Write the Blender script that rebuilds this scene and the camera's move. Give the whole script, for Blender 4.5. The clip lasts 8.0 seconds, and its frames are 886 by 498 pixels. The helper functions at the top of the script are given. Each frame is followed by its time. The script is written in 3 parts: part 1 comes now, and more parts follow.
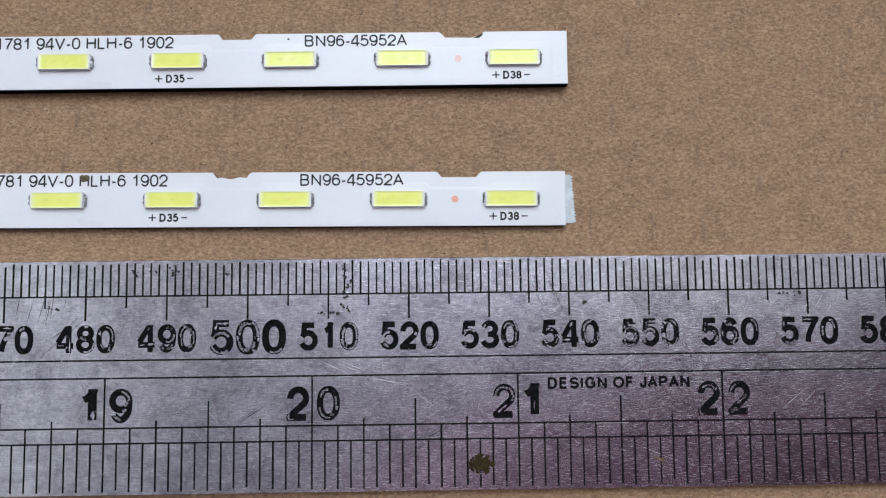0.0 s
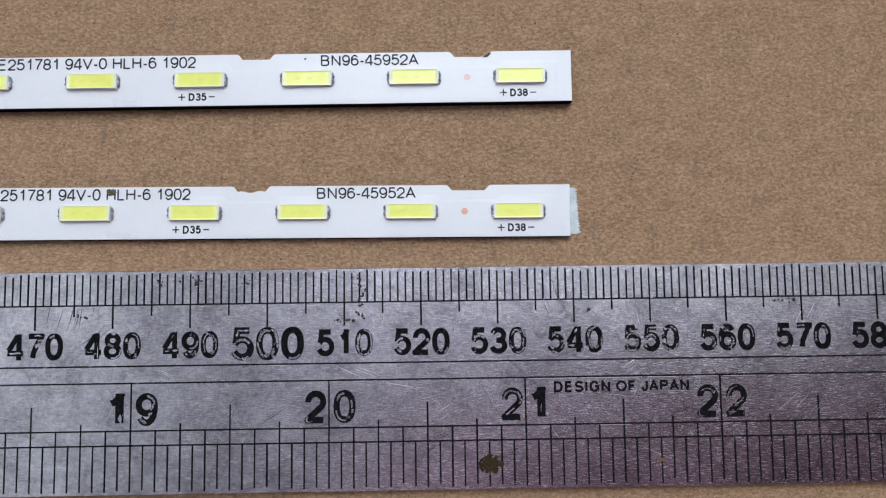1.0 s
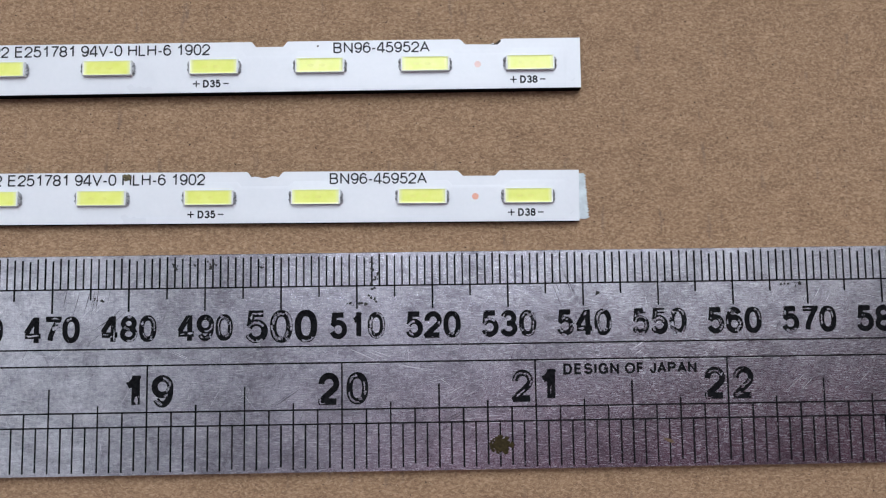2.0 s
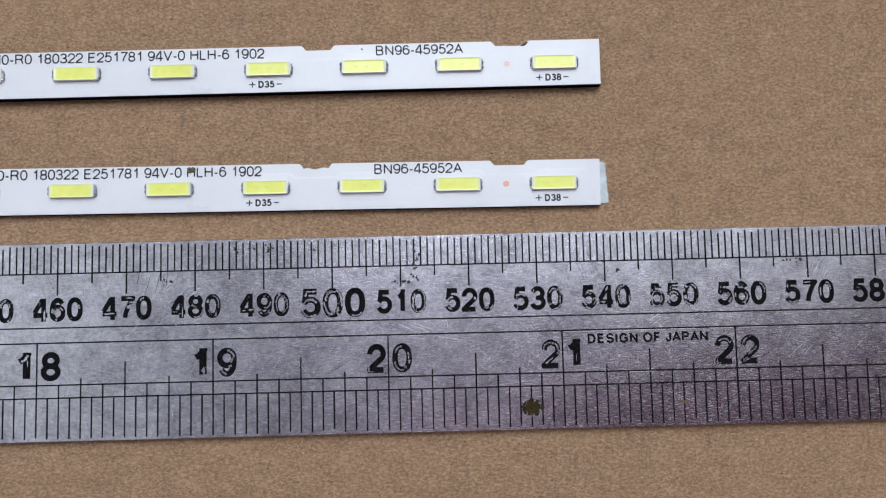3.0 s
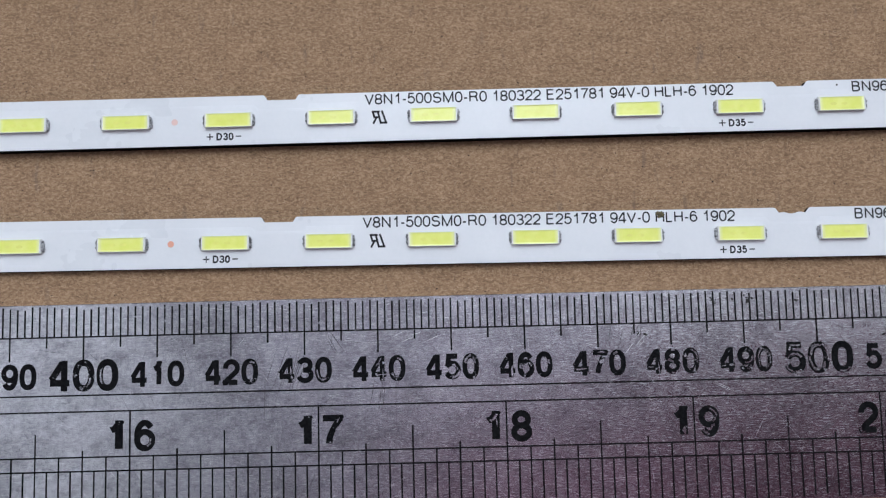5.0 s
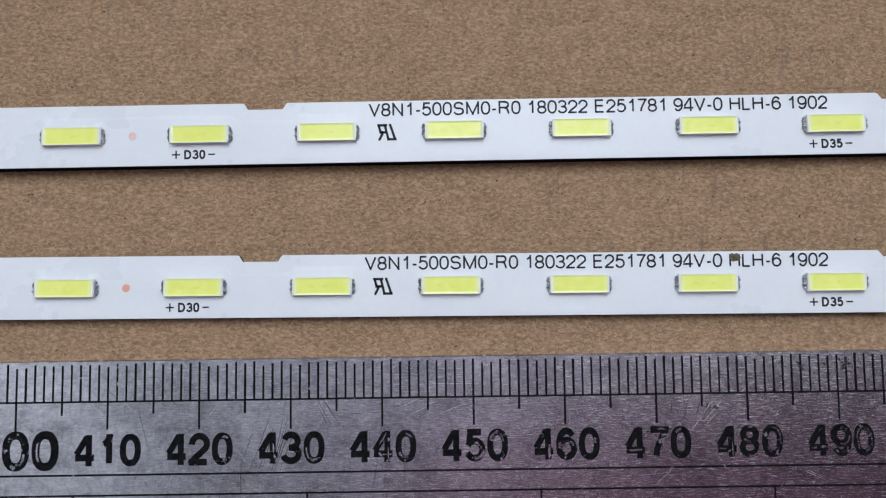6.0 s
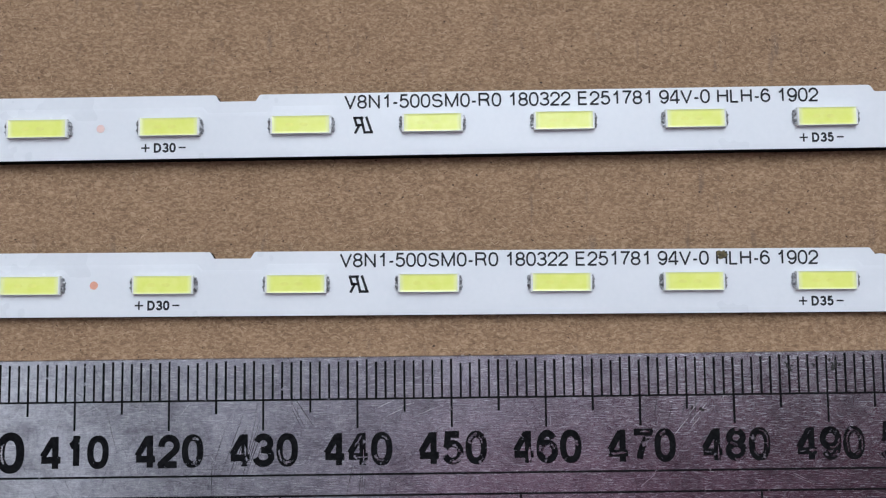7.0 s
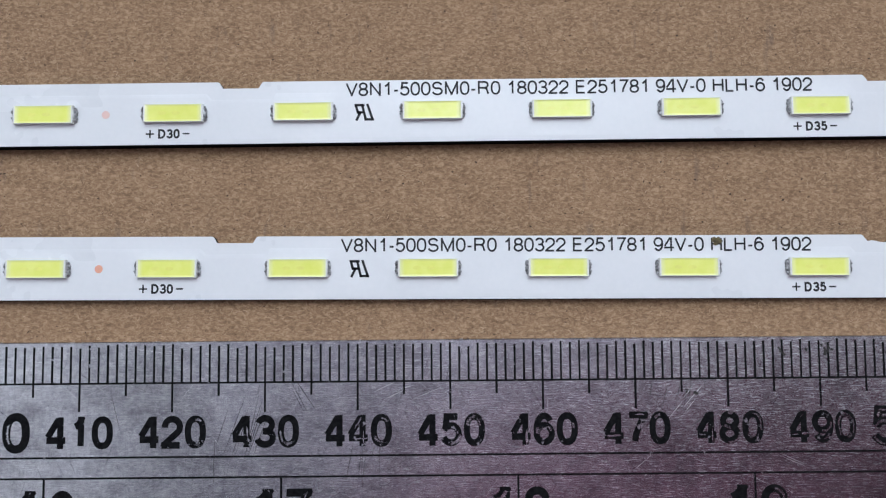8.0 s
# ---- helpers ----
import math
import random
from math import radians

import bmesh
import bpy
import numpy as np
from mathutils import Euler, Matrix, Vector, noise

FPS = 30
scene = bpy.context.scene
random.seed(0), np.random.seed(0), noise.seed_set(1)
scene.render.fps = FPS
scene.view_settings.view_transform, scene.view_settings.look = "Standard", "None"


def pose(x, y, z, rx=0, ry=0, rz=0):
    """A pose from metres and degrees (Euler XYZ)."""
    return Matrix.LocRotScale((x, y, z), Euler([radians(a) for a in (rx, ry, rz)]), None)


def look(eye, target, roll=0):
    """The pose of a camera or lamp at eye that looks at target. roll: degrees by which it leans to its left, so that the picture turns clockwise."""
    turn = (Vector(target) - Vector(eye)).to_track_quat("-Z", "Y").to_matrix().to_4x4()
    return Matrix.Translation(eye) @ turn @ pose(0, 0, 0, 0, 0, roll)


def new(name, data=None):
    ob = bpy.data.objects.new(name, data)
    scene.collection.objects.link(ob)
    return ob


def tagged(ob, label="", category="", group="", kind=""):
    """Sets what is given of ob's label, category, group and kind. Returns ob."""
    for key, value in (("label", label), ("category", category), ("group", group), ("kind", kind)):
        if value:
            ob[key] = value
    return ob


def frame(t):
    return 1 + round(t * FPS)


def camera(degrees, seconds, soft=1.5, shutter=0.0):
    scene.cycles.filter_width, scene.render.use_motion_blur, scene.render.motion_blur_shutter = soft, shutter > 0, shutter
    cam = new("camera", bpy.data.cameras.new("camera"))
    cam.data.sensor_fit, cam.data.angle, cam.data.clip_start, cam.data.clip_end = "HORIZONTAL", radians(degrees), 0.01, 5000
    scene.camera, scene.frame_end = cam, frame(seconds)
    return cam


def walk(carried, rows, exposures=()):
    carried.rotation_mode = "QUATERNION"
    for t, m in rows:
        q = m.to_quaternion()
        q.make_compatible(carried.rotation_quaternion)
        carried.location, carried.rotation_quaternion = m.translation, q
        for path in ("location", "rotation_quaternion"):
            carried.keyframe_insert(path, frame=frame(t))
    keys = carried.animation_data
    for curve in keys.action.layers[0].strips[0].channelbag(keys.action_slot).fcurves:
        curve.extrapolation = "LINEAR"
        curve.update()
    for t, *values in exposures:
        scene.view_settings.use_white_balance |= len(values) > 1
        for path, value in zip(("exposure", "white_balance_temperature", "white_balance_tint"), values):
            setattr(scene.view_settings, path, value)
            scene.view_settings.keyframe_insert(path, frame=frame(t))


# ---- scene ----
MM = 0.001
EXPOSURES = ((0.0, -0.03, 6340, 10), (1.2, -0.03, 6340, 10), (4.2, -0.08, 6340, 10), (5.3, -0.15, 6220, 9), (8.0, -0.10, 6220, 9))
cam = camera(62.0, 8.0, soft=1.2)
# seconds; eye in millimetres from the 500 mm mark; turn in degrees
ROWS = [
    (0.0, 23.05, -6.03, 93.35, 4.667, -0.745, -0.683),
    (0.2, 22.49, -4.75, 94.90, 4.702, -0.731, -0.692),
    (0.3, 21.92, -5.09, 95.19, 4.788, -0.738, -0.757),
    (0.5, 21.62, -5.84, 95.40, 4.812, -0.727, -0.759),
    (0.7, 22.30, -4.22, 97.62, 4.899, -0.737, -0.813),
    (0.8, 22.25, -4.50, 97.56, 4.901, -0.671, -0.796),
    (1.0, 21.69, -5.44, 97.83, 4.890, -0.702, -0.813),
    (1.2, 21.05, -5.60, 98.31, 4.884, -0.692, -0.821),
    (2.3, 19.09, -8.03, 99.95, 4.709, -0.724, -0.828),
    (2.5, 17.30, -8.24, 102.08, 4.724, -0.660, -0.933),
    (2.7, 16.38, -8.85, 104.71, 4.560, -0.790, -1.051),
    (2.8, 16.21, -9.91, 105.73, 4.462, -0.707, -1.262),
    (3.0, 15.14, -9.96, 109.32, 4.385, -0.522, -1.403),
    (3.2, 11.13, -6.97, 115.60, 4.321, -0.568, -1.643),
    (3.3, 9.32, -7.23, 117.91, 4.338, -0.619, -1.799),
    (3.5, 6.68, -8.41, 122.66, 4.504, -0.646, -1.957),
    (3.7, 2.12, -10.11, 129.01, 4.477, -0.578, -2.132),
    (3.8, -2.93, -9.74, 134.45, 4.529, -0.744, -2.191),
    (4.0, -10.42, -9.32, 137.80, 4.614, -0.536, -2.025),
    (4.1, -18.80, -11.03, 136.47, 5.217, -0.852, -1.971),
    (4.2, -24.12, -11.95, 134.54, 5.498, -0.583, -1.792),
    (5.3, -54.49, 3.16, 92.84, 4.431, -0.189, -1.343),
    (5.5, -53.78, 4.40, 89.35, 4.636, -0.106, -1.222),
    (5.7, -54.70, 4.37, 84.89, 4.521, -0.073, -0.984),
    (5.8, -54.21, 5.32, 83.98, 4.433, -0.071, -0.894),
    (6.0, -53.33, 6.16, 82.92, 4.261, -0.095, -0.796),
    (6.2, -52.68, 6.41, 81.67, 4.120, -0.037, -0.681),
    (6.3, -52.40, 7.01, 81.24, 4.135, -0.104, -0.745),
    (6.5, -51.26, 7.08, 80.40, 3.899, 0.001, -0.763),
    (6.7, -51.92, 6.81, 79.81, 3.882, -0.029, -0.752),
    (6.8, -51.57, 7.07, 80.32, 3.908, -0.019, -0.747),
    (7.0, -50.82, 6.57, 80.44, 3.818, -0.034, -0.708),
    (7.2, -50.06, 7.28, 81.14, 3.792, 0.100, -0.649),
    (7.3, -50.17, 6.80, 81.32, 3.961, -0.032, -0.575),
    (7.5, -50.37, 5.20, 80.14, 3.783, -0.075, -0.527),
    (7.7, -51.77, 5.05, 81.02, 3.854, -0.103, -0.466),
    (7.8, -51.52, 5.15, 81.46, 3.852, -0.061, -0.448),
    (8.0, -50.84, 4.98, 81.64, 3.757, -0.097, -0.492),
]
walk(cam, [(t, pose(x * MM, y * MM, z * MM, rx, ry, rz)) for t, x, y, z, rx, ry, rz in ROWS], EXPOSURES)

# ---- light: a room with one large window beyond the cardboard ----
world = bpy.data.worlds.new("world")
scene.world = world
world.use_nodes = True
sky = world.node_tree.nodes.new("ShaderNodeTexSky")
sky.sky_type = "NISHITA"
sky.sun_disc = False
sky.sun_elevation, sky.sun_rotation = radians(40), radians(150)
backing = world.node_tree.nodes["Background"]
backing.inputs["Strength"].default_value = 0.1
world.node_tree.links.new(sky.outputs["Color"], backing.inputs["Color"])

WIN = (-0.42, 0.47, 0.6, 2.25)   # window opening: x from, to; z from, to
ROOM = (-0.9, 0.48, -0.88, 0.8, 2.5)  # x from, to; y from, to; ceiling
lamp = bpy.data.lights.new("window_light", "AREA")
lamp.shape = "RECTANGLE"
lamp.size, lamp.size_y = WIN[1] - WIN[0], WIN[3] - WIN[2]
lamp.energy = 29.8
lamp.color = (0.86, 0.93, 1.0)
window_light = new("window_light", lamp)
window_light.matrix_world = look(((WIN[0] + WIN[1]) / 2, ROOM[3] + 0.05, (WIN[2] + WIN[3]) / 2), ((WIN[0] + WIN[1]) / 2, 0, (WIN[2] + WIN[3]) / 2 - 0.4))


# ---- materials ----
class Mat:
    """A node material with its Principled shader."""

    def __init__(self, name, rough=0.5, metal=0.0, color=(0.5, 0.5, 0.5)):
        self.m = bpy.data.materials.new(name)
        self.m.use_nodes = True
        self.t = self.m.node_tree
        self.p = self.t.nodes["Principled BSDF"]
        self.p.inputs["Roughness"].default_value = rough
        self.p.inputs["Metallic"].default_value = metal
        self.p.inputs["Base Color"].default_value = (*color, 1)
        self.co = None

    def node(self, kind, **kw):
        n = self.t.nodes.new(kind)
        for k, v in kw.items():
            if k in n.inputs:
                n.inputs[k].default_value = v
        return n

    def link(self, a, b):
        self.t.links.new(a, b)

    def coords(self, scale=(1, 1, 1), rot=0.0, shift=False):
        tc = self.node("ShaderNodeTexCoord")
        mp = self.node("ShaderNodeMapping")
        mp.vector_type = "TEXTURE"
        mp.inputs["Scale"].default_value = [1.0 / v for v in scale]
        mp.inputs["Rotation"].default_value = (0, 0, radians(rot))
        self.link(tc.outputs["Object"], mp.inputs["Vector"])
        if shift:
            info = self.node("ShaderNodeObjectInfo")
            add = self.node("ShaderNodeVectorMath")
            add.operation = "ADD"
            mul = self.node("ShaderNodeMath")
            mul.operation = "MULTIPLY"
            mul.inputs[1].default_value = 37.0
            self.link(info.outputs["Random"], mul.inputs[0])
            self.link(mp.outputs["Vector"], add.inputs[0])
            self.link(mul.outputs[0], add.inputs[1])
            return add.outputs[0]
        return mp.outputs["Vector"]

    def noise(self, vec, scale, detail=3.0, rough=0.5):
        n = self.node("ShaderNodeTexNoise", Scale=scale, Detail=detail, Roughness=rough)
        self.link(vec, n.inputs["Vector"])
        return n.outputs["Fac"]

    def ramp(self, fac, *stops):
        r = self.node("ShaderNodeValToRGB")
        els = r.color_ramp.elements
        while len(els) < len(stops):
            els.new(0.5)
        for e, (pos, c) in zip(els, stops):
            e.position = pos
            e.color = (*c, 1) if len(c) == 3 else c
        self.link(fac, r.inputs["Fac"])
        return r.outputs["Color"]

    def mix(self, fac, a, b, mode="MIX"):
        n = self.node("ShaderNodeMix")
        n.data_type, n.blend_type = "RGBA", mode
        for sock, v in ((n.inputs[0], fac), (n.inputs[6], a), (n.inputs[7], b)):
            if isinstance(v, (int, float)):
                sock.default_value = v
            elif isinstance(v, tuple):
                sock.default_value = (*v, 1)
            else:
                self.link(v, sock)
        return n.outputs[2]

    def span(self, fac, lo, hi, a=0.0, b=1.0):
        n = self.node("ShaderNodeMapRange")
        n.inputs["From Min"].default_value, n.inputs["From Max"].default_value = lo, hi
        n.inputs["To Min"].default_value, n.inputs["To Max"].default_value = a, b
        self.link(fac, n.inputs["Value"])
        return n.outputs["Result"]

    def bump(self, height, strength, distance):
        n = self.node("ShaderNodeBump", Strength=strength, Distance=distance)
        self.link(height, n.inputs["Height"])
        self.link(n.outputs["Normal"], self.p.inputs["Normal"])

    def base(self, sock):
        self.link(sock, self.p.inputs["Base Color"])

    def rough(self, sock):
        self.link(sock, self.p.inputs["Roughness"])


def steel_nodes(a, p_base, p_rough):
    """Brushed, scratched steel: colour and roughness."""
    along = a.noise(a.coords((850, 9000, 1)), 1.0, 6, 0.7)
    across = a.noise(a.coords((8200, 480, 1)), 1.0, 5, 0.7)
    grit = a.noise(a.coords((1, 1, 1)), 1900, 6, 0.75)
    cloud = a.noise(a.coords((1, 1, 1)), 95, 6, 0.7)
    tint = a.ramp(along, (0.36, (0.15, 0.14, 0.175)), (0.5, (0.54, 0.525, 0.59)), (0.63, (0.92, 0.92, 0.92)))
    tint = a.mix(0.36, tint, a.ramp(across, (0.36, (0.20, 0.19, 0.24)), (0.63, (0.88, 0.865, 0.90))))
    tint = a.mix(0.33, tint, a.ramp(grit, (0.40, (0.17, 0.16, 0.20)), (0.60, (0.95, 0.95, 0.95))))
    tint = a.mix(0.35, tint, a.ramp(cloud, (0.38, (0.24, 0.225, 0.275)), (0.60, (0.80, 0.785, 0.88))))
    patch = a.noise(a.coords((330, 520, 1)), 1.0, 5, 0.7)
    tint = a.mix(a.span(patch, 0.52, 0.68, 0, 0.5), tint, (0.20, 0.185, 0.215))
    tint = a.mix(a.span(patch, 0.44, 0.32, 0, 0.4), tint, (0.95, 0.94, 0.97))
    for turn, lo in ((24, 0.67), (-14, 0.67), (60, 0.69), (-42, 0.69)):
        scr = a.noise(a.coords((90, 3600, 1), turn), 1.0, 2, 0.5)
        tint = a.mix(a.span(scr, lo, lo + 0.05, 0, 0.35), tint, (0.93, 0.92, 0.97))
    for turn, lo in ((-62, 0.64), (70, 0.64), (8, 0.66)):
        dark = a.noise(a.coords((180, 2600, 1), turn), 1.0, 4, 0.6)
        tint = a.mix(a.span(dark, lo, lo + 0.08, 0, 0.5), tint, (0.15, 0.135, 0.16))
    a.link(tint, p_base)
    a.link(a.span(along, 0.3, 0.7, 0.17, 0.31), p_rough)
    return along


def make_steel():
    a = Mat("brushed_steel", 0.4, 1.0)
    along = steel_nodes(a, a.p.inputs["Base Color"], a.p.inputs["Roughness"])
    a.bump(along, 0.25, 0.00004)
    return a.m


def make_ink(name, wear):
    """Black paint in engraved marks, chipped to bare steel."""
    a = Mat(name, 0.8, 0.0, (0.012, 0.012, 0.014))
    a.p.inputs["Specular IOR Level"].default_value = 0.06
    bare = a.node("ShaderNodeBsdfPrincipled")
    bare.inputs["Metallic"].default_value = 1.0
    bare.inputs["Base Color"].default_value = (0.52, 0.505, 0.565, 1)
    bare.inputs["Roughness"].default_value = 0.3
    vec = a.coords((1, 1, 1), 0, True)
    fac = a.span(a.noise(vec, 900, 6, 0.7), wear, wear + 0.03)
    a.base(a.ramp(a.noise(vec, 2500, 3), (0.35, (0.003, 0.003, 0.004)), (0.65, (0.012, 0.012, 0.013))))
    mx = a.node("ShaderNodeMixShader")
    out = a.t.nodes["Material Output"]
    a.link(fac, mx.inputs[0])
    a.link(a.p.outputs[0], mx.inputs[1])
    a.link(bare.outputs[0], mx.inputs[2])
    a.link(mx.outputs[0], out.inputs["Surface"])
    return a.m


def make_card():
    a = Mat("kraft_card", 0.92)
    grain = a.noise(a.coords((1700, 2900, 1)), 1.0, 7, 0.75)
    for n in a.t.nodes:
        if n.type == "TEX_NOISE":
            n.inputs["Distortion"].default_value = 0.6
    mesh = a.noise(a.coords((2600, 1500, 1), 35), 1.0, 5, 0.7)
    mid = a.noise(a.coords((260, 420, 1)), 1.0, 6, 0.65)
    big = a.noise(a.coords((1, 1, 1)), 22, 4, 0.55)
    flute = a.noise(a.coords((620, 130, 1)), 1.0, 3, 0.6)
    c = a.ramp(grain, (0.38, (0.12, 0.064, 0.032)), (0.5, (0.35, 0.212, 0.117)), (0.61, (0.64, 0.44, 0.275)))
    c = a.mix(0.2, c, a.ramp(mesh, (0.40, (0.165, 0.09, 0.049)), (0.60, (0.53, 0.345, 0.21))))
    c = a.mix(0.3, c, a.ramp(mid, (0.36, (0.20, 0.113, 0.062)), (0.64, (0.48, 0.305, 0.18))))
    c = a.mix(0.15, c, a.ramp(big, (0.3, (0.27, 0.163, 0.092)), (0.7, (0.40, 0.245, 0.142))))
    c = a.mix(a.span(flute, 0.62, 0.74, 0, 0.45), c, (0.15, 0.11, 0.09))
    a.base(c)
    a.bump(a.mix(0.4, grain, mid), 0.9, 0.00022)
    return a.m


def make_mask():
    """White solder mask, satin, with faint grime."""
    a = Mat("white_solder_mask", 0.3, 0.0, (0.80, 0.80, 0.82))
    big = a.noise(a.coords((1, 1, 1)), 90, 4, 0.6)
    fine = a.noise(a.coords((1, 1, 1)), 1800, 3, 0.6)
    a.base(a.mix(0.3, a.ramp(big, (0.3, (0.79, 0.80, 0.83)), (0.7, (0.86, 0.86, 0.88))), a.ramp(fine, (0.3, (0.80, 0.81, 0.83)), (0.7, (0.87, 0.87, 0.89)))))
    a.rough(a.span(big, 0.3, 0.7, 0.24, 0.38))
    a.bump(fine, 0.1, 0.00002)
    return a.m


def plain(name, color, rough=0.5, metal=0.0, vary=0.12, scale=900.0, bump=0.0):
    a = Mat(name, rough, metal, color)
    n = a.noise(a.coords((1, 1, 1), 0, True), scale, 4, 0.6)
    lo = tuple(c * (1 - vary) for c in color)
    hi = tuple(min(1, c * (1 + vary)) for c in color)
    a.base(a.ramp(n, (0.3, lo), (0.7, hi)))
    if bump:
        a.bump(n, 0.5, bump)
    return a.m


def make_gel():
    """Yellow gel, paler where it thins out over the white rim."""
    a = Mat("phosphor_gel", 0.2)
    n = a.noise(a.coords((1, 1, 1), 0, True), 700, 4, 0.6)
    c = a.ramp(n, (0.3, (0.90, 0.94, 0.19)), (0.7, (0.96, 0.98, 0.27)))
    xyz = a.node("ShaderNodeSeparateXYZ")
    a.link(a.coords(), xyz.inputs[0])
    for axis, near, far, most in (("X", 2.55, 3.1, 0.75), ("Y", 0.68, 0.96, 0.5)):
        size = a.node("ShaderNodeMath")
        size.operation = "ABSOLUTE"
        a.link(xyz.outputs[axis], size.inputs[0])
        c = a.mix(a.span(size.outputs[0], near * MM, far * MM, 0, most), c, (0.93, 0.95, 0.60))
    a.base(c)
    return a.m


STEEL = make_steel()
INK = make_ink("mark_ink", 0.66)
INK_WORN = make_ink("mark_ink_worn", 0.60)
CARD = make_card()
MASK = make_mask()
# board edge, coloured near black to include the shade under it
CORE_SHADE = plain("board_core", (0.003, 0.003, 0.0035), 0.9)
CORE_SHADE.node_tree.nodes["Principled BSDF"].inputs["Specular IOR Level"].default_value = 0.03
PRINT = plain("print_ink", (0.010, 0.010, 0.013), 0.7, vary=0.4, scale=2500)
PHOSPHOR = make_gel()
CHIP = plain("chip_shade", (0.91, 0.92, 0.22), 0.2, vary=0.06, scale=900)
HOUSING = plain("lamp_housing", (0.82, 0.82, 0.78), 0.4, vary=0.04)
SOLDER = plain("solder", (0.42, 0.42, 0.43), 0.3, 1.0, vary=0.6, scale=3000, bump=0.0001)
COPPER = plain("bare_dot", (0.90, 0.44, 0.31), 0.4, 0.0, vary=0.08)
# the same copper dot with glare mixed into its colour, for the upper strip
COPPER_GLARE = plain("bare_dot_glare", (0.88, 0.62, 0.56), 0.35, 0.0, vary=0.06)
TAPE = plain("thermal_tape", (0.66, 0.72, 0.74), 0.45, vary=0.18, scale=700, bump=0.0001)
GRIME = plain("dark_residue", (0.045, 0.032, 0.018), 0.7, vary=0.6, scale=2500, bump=0.0001)
STAIN = plain("dried_stain", (0.040, 0.029, 0.012), 0.8, vary=0.6, scale=2500, bump=0.0001)
STAIN.node_tree.nodes["Principled BSDF"].inputs["Specular IOR Level"].default_value = 0.1
GLINT = plain("scratched_bright_steel", (0.90, 0.89, 0.92), 0.33, 1.0, vary=0.08)
SCUFF = plain("dirt_in_scratches", (0.085, 0.075, 0.085), 0.6, 0.0, vary=0.4)
SOOT = plain("black_residue", (0.02, 0.018, 0.016), 0.75, vary=0.5, scale=3000)
SMUDGE = plain("scorch", (0.11, 0.085, 0.035), 0.7, vary=0.6, scale=2500)
RUST = plain("light_residue", (0.16, 0.10, 0.05), 0.7, vary=0.5, scale=2500)
WALL = plain("wall_paint", (0.62, 0.61, 0.59), 0.8, vary=0.03, scale=8)
WALL_WHITE = plain("white_wall_paint", (0.82, 0.82, 0.81), 0.8, vary=0.03, scale=8)
WALL_GREY = plain("grey_wall_paint", (0.130, 0.122, 0.130), 0.8, vary=0.03, scale=8)
CEILING = plain("ceiling_paint", (0.58, 0.545, 0.585), 0.8, vary=0.04, scale=8)
# for unseen surfaces added only as a dark reflection in the steel
DARK_REFLECTION = plain("maroon_reflection_paint", (0.085, 0.014, 0.034), 0.8, vary=0.05, scale=8)
FLOOR = plain("floor_finish", (0.30, 0.25, 0.21), 0.6, vary=0.1, scale=12)


# ---- mesh helpers ----
def mesh_of(bm, material, smooth=False):
    me = bpy.data.meshes.new("mesh")
    bm.to_mesh(me)
    bm.free()
    me.materials.append(material)
    if smooth:
        for p in me.polygons:
            p.use_smooth = True
    return me


def part(name, bm, material, parent, label="", smooth=False):
    me = bm if isinstance(bm, bpy.types.Mesh) else mesh_of(bm, material, smooth)
    ob = new(name, me)
    ob.parent = parent
    if label:
        tagged(ob, label)
    return ob


def add_box(bm, x0, x1, y0, y1, z0, z1, bevel=0.0, segments=1):
    made = bmesh.ops.create_cube(bm, size=1.0)["verts"]
    for v in made:
        v.co = (x0 + (v.co.x + 0.5) * (x1 - x0), y0 + (v.co.y + 0.5) * (y1 - y0), z0 + (v.co.z + 0.5) * (z1 - z0))
    if bevel:
        edges = {e for v in made for e in v.link_edges}
        bmesh.ops.bevel(bm, geom=list(edges), offset=bevel, segments=segments, affect="EDGES", profile=0.5)
    return bm


def box(*a, **k):
    return add_box(bmesh.new(), *a, **k)


def slab(outline, z0, z1, bevel=0.0):
    """A plate from an outline, with its upper rim rounded."""
    bm = bmesh.new()
    low = [bm.verts.new((x, y, z0)) for x, y in outline]
    f = bm.faces.new(low)
    if f.normal.z == 0:
        f.normal_update()
    top = bmesh.ops.extrude_face_region(bm, geom=[f])["geom"]
    for v in top:
        if isinstance(v, bmesh.types.BMVert):
            v.co.z = z1
    bmesh.ops.recalc_face_normals(bm, faces=bm.faces)
    if bevel:
        rim = [e for e in bm.edges if all(abs(v.co.z - z1) < 1e-9 for v in e.verts)]
        bmesh.ops.bevel(bm, geom=rim, offset=bevel, segments=2, affect="EDGES", profile=0.5)
    return bm


def blot(cx, cy, z, rx, ry, rough=0.3, points=22, spin=0.0, rng=random):
    """A flat stain with a ragged rim."""
    bm = bmesh.new()
    ring = []
    for i in range(points):
        a = 2 * math.pi * i / points
        r = 1 + rng.uniform(-rough, rough)
        x, y = rx * r * math.cos(a), ry * r * math.sin(a)
        ring.append(bm.verts.new((cx + x * math.cos(spin) - y * math.sin(spin), cy + x * math.sin(spin) + y * math.cos(spin), z)))
    mid = bm.verts.new((cx, cy, z + 0.00002))
    for i in range(points):
        bm.faces.new((mid, ring[i], ring[(i + 1) % points]))
    return bm


